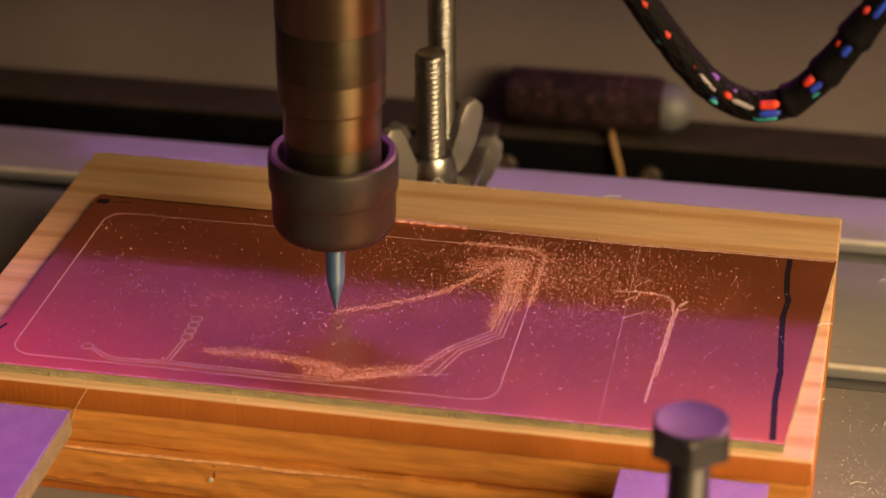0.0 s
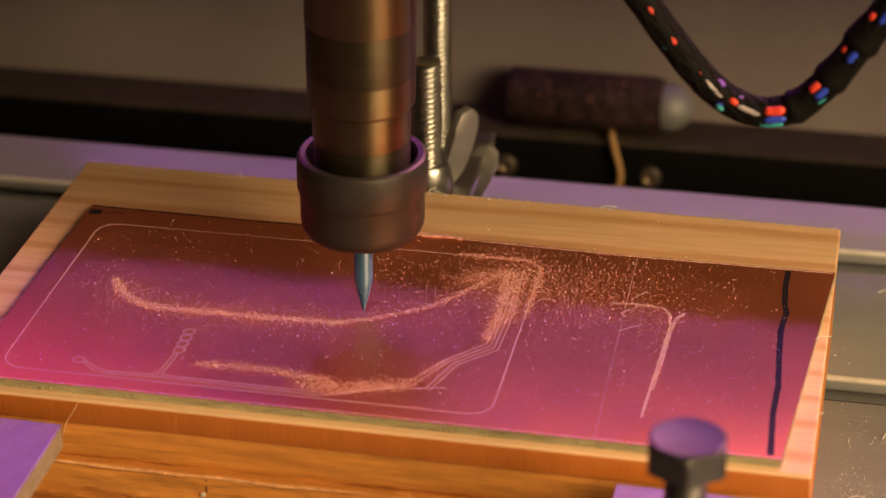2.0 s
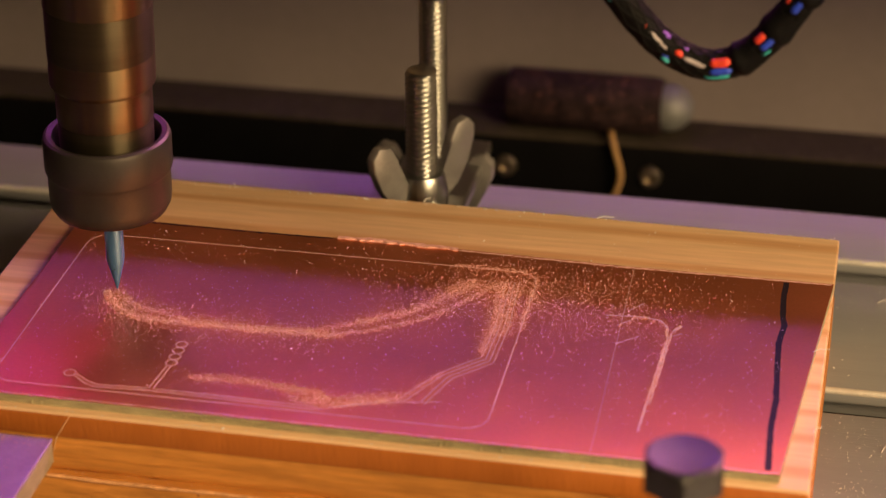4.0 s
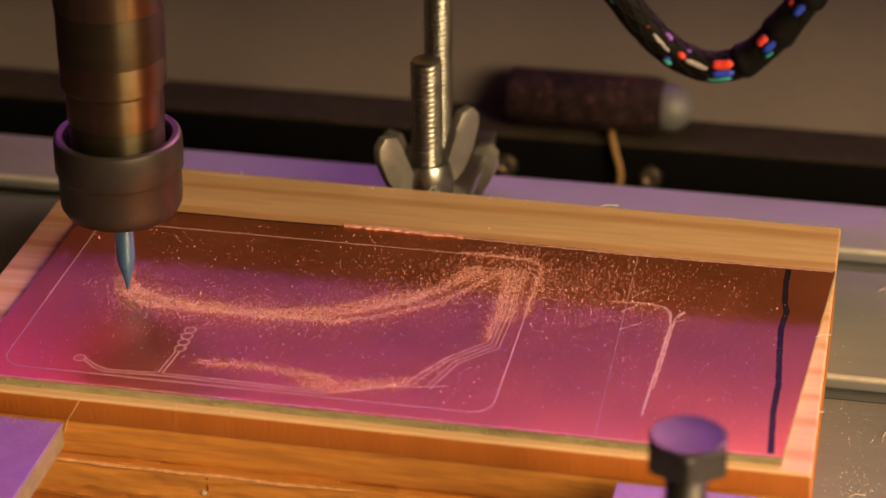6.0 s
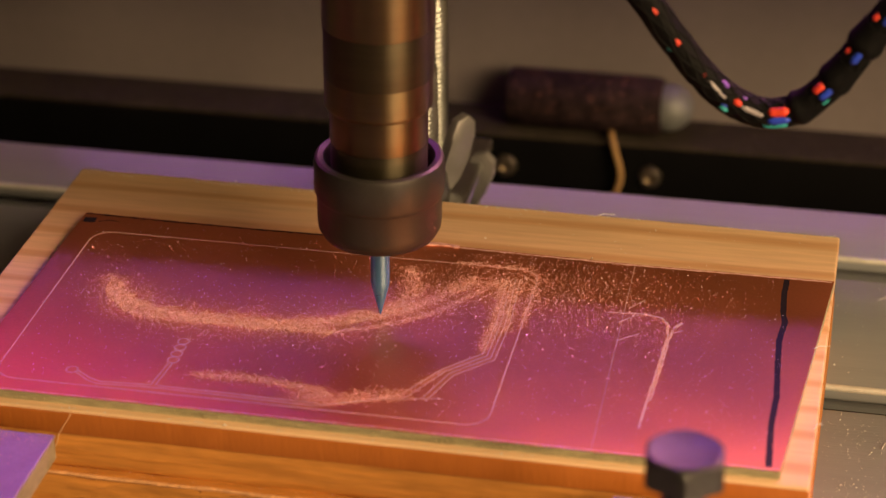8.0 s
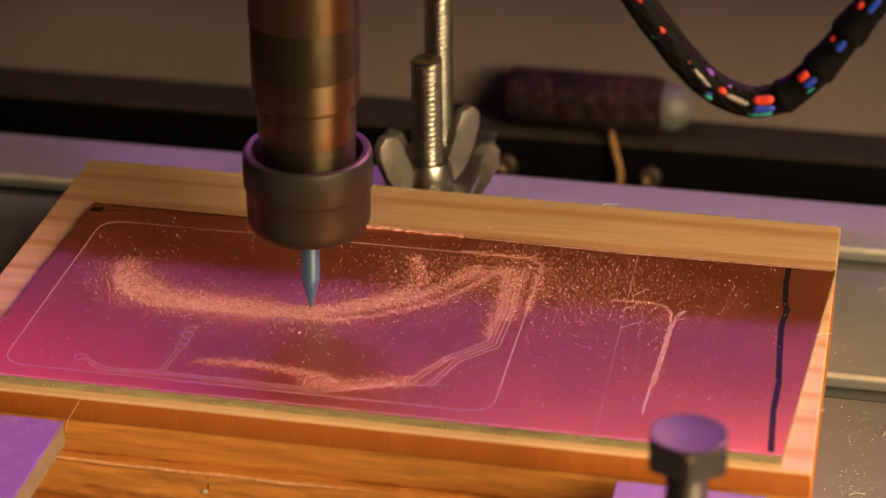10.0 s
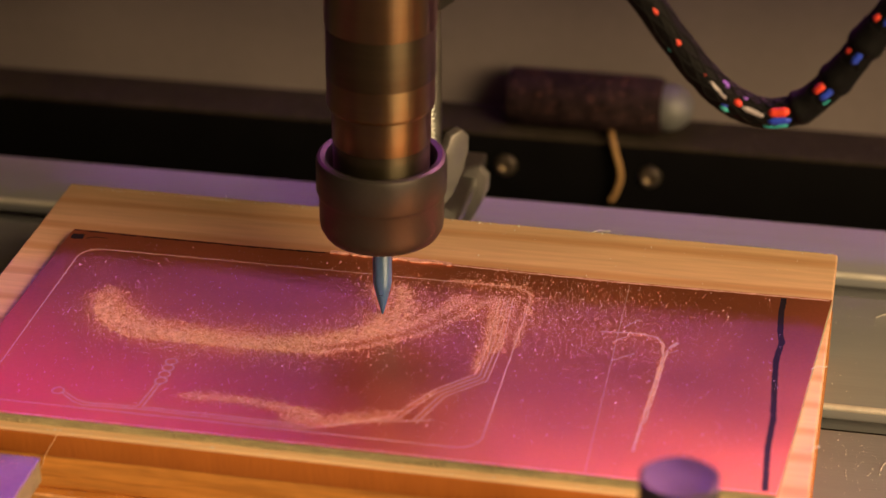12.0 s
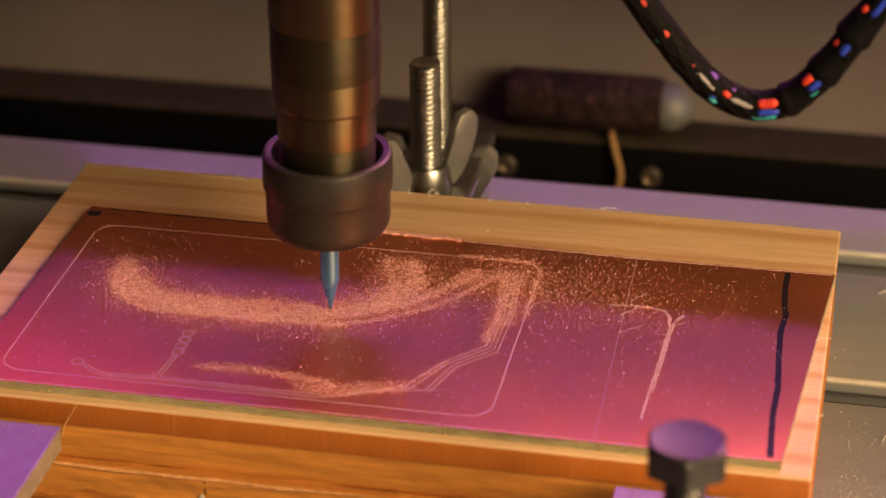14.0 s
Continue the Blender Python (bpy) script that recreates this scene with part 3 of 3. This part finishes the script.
stud(54.4, 95.7, -23.5, 19.6, 3.25, -7.6, 52, "short threaded steel stud with a wing nut")
tall = stud(52.5, 116.0, -30.5, 28.0, 3.0, -20.8, -6, "tall threaded steel stud with a wing nut behind")
part("hex_nut", prism(hexagon(5.6, 0.2), 28.0, 33.0), NUT_STEEL, tall, "dark hex nut on top")
rear = rides(holder("rear_clamp", (0, 0, 0), "flat steel clamp bar behind the pine board", "clamp bar"))
part("bar", boxed(46, 63, 86, 126, -12.0, -9.3, 0.5), STEEL, rear)
part("spacer", boxed(48, 61, 84, 90, -23.6, -12.0, 0.5), STEEL, rear)

# ---- cuts and marks on the copper ----
def ribbon(points, width, z0=0.004, z1=0.016, jag=0.0, seed=1):
    """A flat line of some width along points (x, y) in millimetres, with an uneven edge."""
    rng = random.Random(seed)
    bm = bmesh.new()
    pts = [Vector((x, y)) for x, y in points]
    fine = []
    for a, b in zip(pts, pts[1:]):
        n = max(1, int((b - a).length / 0.8)) if jag else 1
        fine += [a.lerp(b, k / n) for k in range(n)]
    fine.append(pts[-1])
    closed = (pts[0] - pts[-1]).length < 1e-6
    sides = []
    for i, p in enumerate(fine):
        before = fine[i - 1] if i else (fine[-2] if closed else p)
        after = fine[i + 1] if i + 1 < len(fine) else (fine[1] if closed else p)
        d = (after - before).normalized()
        nrm = Vector((-d.y, d.x))
        wl, wr = [width / 2 * (1 + jag * rng.uniform(-1, 1)) for _ in (0, 1)]
        sides.append((p + nrm * wl, p - nrm * wr))
    top = [[bm.verts.new((q.x * MM, q.y * MM, z1 * MM)) for q in s] for s in sides]
    low = [[bm.verts.new((q.x * MM, q.y * MM, z0 * MM)) for q in s] for s in sides]
    for i in range(len(fine) - 1):
        bm.faces.new((top[i][0], top[i + 1][0], top[i + 1][1], top[i][1]))
        bm.faces.new((top[i][0], low[i][0], low[i + 1][0], top[i + 1][0]))
        bm.faces.new((top[i][1], top[i + 1][1], low[i + 1][1], low[i][1]))
    return bm


def ring(cx, cy, r, n=20):
    return [(cx + r * math.cos(2 * math.pi * k / n), cy + r * math.sin(2 * math.pi * k / n)) for k in range(n + 1)]


def card(x0, y0, x1, y1, r, n=8):
    out = []
    for cx, cy, a0 in ((x1 - r, y1 - r, 0), (x0 + r, y1 - r, 90), (x0 + r, y0 + r, 180), (x1 - r, y0 + r, 270)):
        out += [(cx + r * math.cos(radians(a0 + 90 * k / n)), cy + r * math.sin(radians(a0 + 90 * k / n))) for k in range(n + 1)]
    return out + [out[0]]


def cut(points, width, jag=0.25, seed=1, mat=None, name="engraved_line", label=""):
    return part(name, ribbon(points, width, jag=jag, seed=seed), mat or GROOVE, plate, label)


cut(card(0.2, 0.2, 85.4, 53.6, 4.0), 0.21, 0.2, 1)
cut([(102.0, 59.0), (102.5, 30), (103.1, -3.3)], 0.11, 0.3, 2)
cut([(99.3, 40.9), (103, 41.3), (106.5, 41.4), (109.2, 40.6), (110.5, 38.5), (110.9, 34), (110.4, 22), (109.7, 4.4)], 0.40, 0.5, 3)
cut([(112.0, 38.6), (111.4, 36.5), (111.2, 31), (110.9, 22), (110.5, 13)], 0.30, 0.7, 4)
cut([(112.9, 39.6), (111.6, 37.4)], 0.5, 0.6, 5)
cut([(113.2, 37.0), (111.4, 35.6)], 0.25, 0.6, 6)
cut([(101.7, 37.6), (103.4, 39.6), (105.0, 41.0)], 0.3, 0.6, 7)
cut([(103.0, 43.2), (105.4, 46.2)], 0.3, 0.7, 8)
cut([(102.3, 31.5), (106.0, 34.6)], 0.3, 0.7, 9)
cut(ring(13.0, 4.7, 1.0), 0.21, 0.2, 10)
cut([(13.9, 4.1), (16.6, 1.9), (18.6, 1.15), (28.0, 1.7), (40, 1.5), (57, 1.2)], 0.21, 0.2, 11)
cut([(14.1, 4.6), (17.0, 2.6), (18.9, 1.9), (27.6, 2.4)], 0.21, 0.2, 12)
cut([(28.7, 2.4), (42, 2.3), (57, 2.0)], 0.21, 0.2, 13)
cut([(27.7, 2.4), (28.5, 9.8)], 0.21, 0.2, 14)
cut([(28.5, 2.4), (29.2, 9.8)], 0.21, 0.2, 15)
for k in range(4):
    cut(ring(29.0 - 0.05 * k, 10.9 + 2.1 * k, 1.0), 0.21, 0.2, 20 + k)
for k in range(4):
    o = 0.8 * k
    start = [(57 + o * 3, 1.3 + 0.9 * k), (69.6 + o * 1.5, 7.2 - 0.3 * k)] if k < 2 else [(71.6 + o, 7.4 - 0.5 * k)]
    cut(start + [(74.6 + o, 16.4 - 0.6 * o), (80.6 + o * 0.95, 22.9 - 0.75 * o), (80.9 + o, 34), (79.9 + o, 49.6)], 0.19, 0.25, 30 + k)
cut([(57, 1.4), (66, 5.0), (76.8, 7.4)], 0.19, 0.25, 36)

ink = cut([(129.6, 58.6), (129.5, 52), (129.9, 46), (130.4, 43), (129.9, 37), (130.3, 28), (130.9, 18), (130.7, 10), (131.3, -2.9)], 1.05, 0.12, 40, INK, "marker_stroke", "black felt-pen stroke")
cut([(-3.6, 57.6), (-1.2, 57.7)], 1.9, 0.15, 41, INK, "marker_stroke", "black felt-pen mark")
cut([(-0.6, 57.2), (1.2, 58.0), (3.4, 57.8)], 0.25, 0.4, 42, INK, "marker_stroke", "black felt-pen mark")
cut([(-4.7, 6.5), (-3.6, 9.6)], 0.6, 0.3, 43, INK, "marker_stroke", "black felt-pen mark")
cut([(-3.9, 60.0), (12, 59.7), (30, 59.6), (45, 59.9)], 0.35, 0.8, 44, INK, "ragged_edge", "dark ragged cut edge")
cut([(48, 60.0), (66, 59.8), (86, 59.2), (101, 58.9), (137.6, 59.2)], 0.4, 0.7, 45, COPPER_CHIP, "burr", "bright burr along the cut edge")
part("burr", ribbon([(46, 60.2), (52, 60.4), (58, 60.2), (63, 59.9), (69, 59.8)], 0.8, 0.002, 0.32, 0.8, 47), COPPER_CHIP, plate, "curled bright burr at the cut edge")
cut([(-4.5, -3.3), (60, -3.2), (133, -3.5)], 0.22, 0.6, 46, COPPER_CHIP, "burr", "bright burr along the cut edge")


# ---- copper chips and dust ----
def flakes(name, centres, sizes, z, mat, parent, label, seed):
    """Many small bent flakes, in millimetres, as one mesh."""
    rng = np.random.default_rng(seed)
    n = len(centres)
    base = np.array([(1, 0, -0.4), (-0.5, 0.87, -0.4), (-0.5, -0.87, -0.4), (0, 0, 0.8)])
    q = rng.normal(size=(n, 4))
    q /= np.linalg.norm(q, axis=1)[:, None]
    w, x, y, zz = q.T
    rot = np.stack([np.stack([1 - 2 * (y * y + zz * zz), 2 * (x * y - zz * w), 2 * (x * zz + y * w)], -1),
                    np.stack([2 * (x * y + zz * w), 1 - 2 * (x * x + zz * zz), 2 * (y * zz - x * w)], -1),
                    np.stack([2 * (x * zz - y * w), 2 * (y * zz + x * w), 1 - 2 * (x * x + y * y)], -1)], -2)
    stretch = rng.uniform(0.45, 1.5, size=(n, 1, 3))
    v = np.einsum("nij,nkj->nki", rot, base[None] * stretch) * np.asarray(sizes)[:, None, None]
    v[:, :, 2] -= v[:, :, 2].min(axis=1)[:, None]
    v[:, :, :2] += np.asarray(centres)[:, None, :2]
    v[:, :, 2] += z + (np.asarray(centres)[:, 2:3] if np.shape(centres)[1] > 2 else 0)
    v = v.reshape(-1, 3) * MM
    f = (np.arange(n)[:, None, None] * 4 + np.array([(0, 2, 1), (0, 1, 3), (1, 2, 3), (2, 0, 3)])[None]).reshape(-1, 3)
    me = bpy.data.meshes.new(name)
    me.from_pydata(v.tolist(), [], f.tolist())
    me.materials.append(mat)
    ob = new(name, me)
    ob.parent = parent
    return tagged(ob, label, kind="stuff")


def along(points, n, spread, rng, tail=0.25, wide=3.0):
    """n places strewn along a line: most close to it, some flung wide."""
    p = np.array(points, float)
    seg = np.linalg.norm(np.diff(p, axis=0), axis=1)
    s = rng.uniform(0, seg.sum(), n)
    cum = np.concatenate([[0], np.cumsum(seg)])
    c = np.stack([np.interp(s, cum, p[:, k]) for k in (0, 1)], 1)
    far = rng.uniform(size=n) < tail
    return c + rng.normal(size=(n, 2)) * np.where(far, wide, spread)[:, None]


def on_plate(c):
    return c[(c[:, 0] > -3.5) & (c[:, 0] < 132.5) & (c[:, 1] > -2.8) & (c[:, 1] < 58.8)]


def grain(rng, n, small=0.036, large=0.135):
    return small + (large - small) * rng.uniform(size=n) ** 2.4


chips = rides(holder("copper_chips", (0, 0, 0), "bright copper chips and dust strewn over the plate", "metal chips", kind="stuff"))
rng = np.random.default_rng(7)
spots = [along([(33.5, 7.0), (42, 7.6), (52, 6.6), (58, 5.0)], 2764, 0.75, rng, 0.15, 1.6),
         along([(52, 3.6), (60, 4.4), (70.5, 7.6)], 2188, 1.0, rng, 0.2, 2.0),
         along([(56, 1.6), (66, 5.2), (71, 8.6), (75, 16.6)], 576, 0.5, rng, 0.2, 1.5),
         along([(79.4, 49), (80.6, 34), (80.2, 24)], 2419, 0.7, rng, 0.1, 2.0),
         along([(81.8, 49), (82.4, 31)], 2419, 1.1, rng, 0.1, 2.0),
         along([(70, 53.7), (83, 53.6), (85.4, 51), (85.4, 33)], 2419, 0.45, rng, 0.25, 1.8),
         along([(52.2, 24.2), (60, 28.0), (68.3, 33.6), (74, 41), (78.8, 48.4)], 2764, 0.42, rng, 0.22, 2.6),
         along([(72, 44), (78.8, 48.6)], 806, 1.2, rng, 0.2, 3.0),
         along([(99.3, 40.9), (106.5, 41.4), (110.5, 38.5), (110.6, 22), (110.2, 14)], 691, 0.35, rng, 0.3, 1.6),
         rng.normal(size=(3900, 2)) * (11, 7) + (92, 46), rng.normal(size=(1050, 2)) * (14, 6) + (70, 44),
         rng.normal(size=(390, 2)) * (6, 3) + (105, 36),
         rng.uniform((0, 5), (128, 58), size=(2500, 2)), rng.uniform((100, -2), (132, 40), size=(160, 2))]
c = on_plate(np.concatenate(spots))
flakes("settled_chips", c, grain(rng, len(c)), 0.004, COPPER_CHIP, chips, "", 8)

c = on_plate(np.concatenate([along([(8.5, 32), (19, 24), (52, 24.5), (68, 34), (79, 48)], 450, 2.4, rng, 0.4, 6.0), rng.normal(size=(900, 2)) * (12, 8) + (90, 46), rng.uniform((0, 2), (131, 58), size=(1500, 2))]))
# extra chips whose glint is put into a bright base colour
flakes("painted_glint_chips", c, grain(rng, len(c), 0.06, 0.16), 0.004, GLINT, chips, "chips with their glint painted in as a bright colour", 77)

CUTS = []
step = 0.15
for k in range(int(14.0 / step)):
    ta, tb = k * step, (k + 1) * step
    trail = []
    for t in np.linspace(ta, tb, 6):
        x, lift = track(TIP_ROWS, t)
        if lift < 0.8:
            trail.append((x, 25.1 - track(BED_ROWS, t)[0]))
    if len(trail) < 2:
        continue
    run = sum(math.dist(a, b) for a, b in zip(trail, trail[1:]))
    n = int(105 + 74 * run)
    thin = 0.45 + 0.055 * ta
    c = on_plate(along(trail, n, min(thin, 1.05), rng, 0.36, 3.2))
    CUTS.append((flakes("cut_chips", c, grain(rng, len(c)), 0.004, COPPER_CHIP, chips, "", 100 + k), tb))

# ---- saw dust and fibres on wood and bed ----
dust = rides(holder("saw_dust", (0, 0, 0), "pale specks of saw dust on the boards and bed", "saw dust", kind="stuff"))
c = np.concatenate([rng.normal(size=(260, 2)) * (4, 5) + (146, 26), rng.normal(size=(200, 2)) * (3, 2.5) + (147, 20), rng.normal(size=(160, 2)) * (6, 5) + (147, 45), rng.uniform((139, -40), (165, 100), size=(320, 2)), rng.normal(size=(80, 2)) * (8, 3) + (148, 96), rng.uniform((-40, 84), (140, 133), size=(60, 2))])
c = c[(c[:, 0] > 138.6)  | (c[:, 1] > 82)]
c = c[~(((c[:, 1] > 103.5) & (c[:, 1] < 113.5)) | ((c[:, 1] > 53.5) & (c[:, 1] < 63)) | ((c[:, 1] > 4) & (c[:, 1] < 13)) | ((c[:, 1] > -46) & (c[:, 1] < -36)))]
flakes("bed_dust", c, grain(rng, len(c), 0.035, 0.17), -23.58, FIBRE, dust, "", 9)
c = np.concatenate([rng.uniform((-12, 61.5), (137, 79.5), size=(60, 2)), np.stack([rng.uniform(-12, 137, 380), 79.75 + rng.normal(size=380) * 0.12], 1), rng.normal(size=(120, 2)) * (40, 0.2) + (62, -5.1)])
c = c[(c[:, 0] > -12.4) & (c[:, 0] < 137.4) & (c[:, 1] < 79.9) & (c[:, 1] > -5.3)]
flakes("board_dust", c, grain(rng, len(c), 0.06, 0.22), -1.6, FIBRE, dust, "", 10)
c = np.stack([rng.uniform(-12, 137, 170), rng.uniform(-6.4, -5.1, 170)], 1)
flakes("ledge_dust", c, grain(rng, len(c), 0.04, 0.14), -12.95, COPPER_CHIP, dust, "", 11)
c = np.concatenate([np.stack([rng.uniform(-12, 137, 260), -6.4 + rng.normal(size=260) * 0.22], 1), np.stack([rng.uniform(-12, 137, 160), rng.uniform(-6.4, -5.2, 160)], 1)])
flakes("lip_crumbs", c, grain(rng, len(c), 0.04, 0.15), -12.95, CRUMB, dust, "pale torn wood crumbs", 21)
scratch = part("scratch", swept([(16.6, -5.2, -1.55), (16.2, -5.55, -2.3), (13.9, -5.6, -6.2), (13.0, -5.5, -9.0)], 0.07, 6), PINE, board, "pale scratch across the edge")
for x0, x1, nn in ((-23, 14, 260), (108, 131, 90)):
    c = np.concatenate([rng.uniform((x0, -40), (x1, -9.5), size=(nn // 3, 2)), np.stack([rng.uniform(x0, x1, nn), -9.4 - np.abs(rng.normal(size=nn)) * 1.4], 1)])
    flakes("clamp_dust", c, grain(rng, len(c), 0.05, 0.16), -4.3, COPPER_CHIP, dust, "", 12 + nn)
for k, (x, y, z, turn, ln) in enumerate([(135.8, 35, -0.2, 30, 3.2), (58, 80.2, -1.6, 70, 2.6), (92, 79.8, -1.6, 20, 3.4), (20, 79.8, -1.6, 110, 1.8), (137.6, 12, -1.6, 60, 2.2), (146, 96, -23.5, 25, 5), (149, 42, -23.5, 70, 4), (144, 22, -23.5, 20, 3)]):
    d = Vector((math.cos(radians(turn)), math.sin(radians(turn)), 0))
    p = Vector((x, y, z + 0.15))
    line = smooth_line([p, p + d * ln * 0.4 + Vector((0, 0.2, 0.25)), p + d * ln * 0.7 + Vector((0.3, 0, 0.1)), p + d * ln], 4)
    part("fibre", swept(line, 0.09, 5), FIBRE, dust)


# ---- frayed front edge of the plate ----
c = np.stack([rng.uniform(-4, 132, 420), np.full(420, -3.85), rng.uniform(-1.4, -0.35, 420)], 1)
c = c[np.array([noise.noise(Vector((x * 0.09, 3, 0))) > -0.05 for x in c[:, 0]])]
flakes("frayed_edge", c, grain(rng, len(c), 0.08, 0.30), 0.0, PALE_GLASS, plate, "pale frayed glass fibre along the cut edge", 63)

# ---- crumbs on the tube and dust on the rail ----
a = rng.uniform(-0.2, 1.7, 130)
c = np.stack([rng.uniform(53.5, 89, 130), 197 - 7.2 * np.cos(a), -35.5 + 7.2 * np.sin(a)], 1)
flakes("crumbs", c, grain(rng, len(c), 0.12, 0.5), 0.0, RUSTY, tube, "reddish crumbs stuck to the sleeve", 61)
c = np.stack([rng.uniform(-120, 240, 900), 190.2 + 12 * rng.uniform(size=900) ** 1.6], 1)
flakes("rail_dust", c, grain(rng, len(c), 0.06, 0.34), -42.6, GRIT, frame_rail, "brown dust along the rail top", 62)


# ---- movement ----
def sag(x):
    d = x - 52.1
    return (1.4 + 0.20 * d, 1.1 - 0.165 * d) if d < 6 else (2.6 + 0.22 * (d - 6), 0.11 - 0.07 * (d - 6))


def motions():
    for thing in BED:
        home = thing.matrix_basis.copy()
        walk(thing, [(t, Matrix.Translation((0, y * MM, 0)) @ home) for t, y in BED_ROWS])
    walk(spindle, [(t, pose(x * MM, 0.0251, z * MM, 0, 0.9, 0)) for t, x, z in TIP_ROWS])
    for chips, t in CUTS:
        rows = [(t, pose(0, 0, 0)), (14.0, pose(0, 0, 0))] if t < 13.9 else [(14.0, pose(0, 0, 0))]
        start = max(0.0, t - 0.12)
        before = [(0, pose(0, 0, -0.0007)), (start, pose(0, 0, -0.0007))] if start > 0.02 else [(0, pose(0, 0, -0.0007))]
        walk(chips, before + rows)
    walk(cable, [(t, pose(sag(x)[0] * MM, 0, (sag(x)[1] - 0.8 * z) * MM)) for t, x, z in TIP_ROWS])


motions()
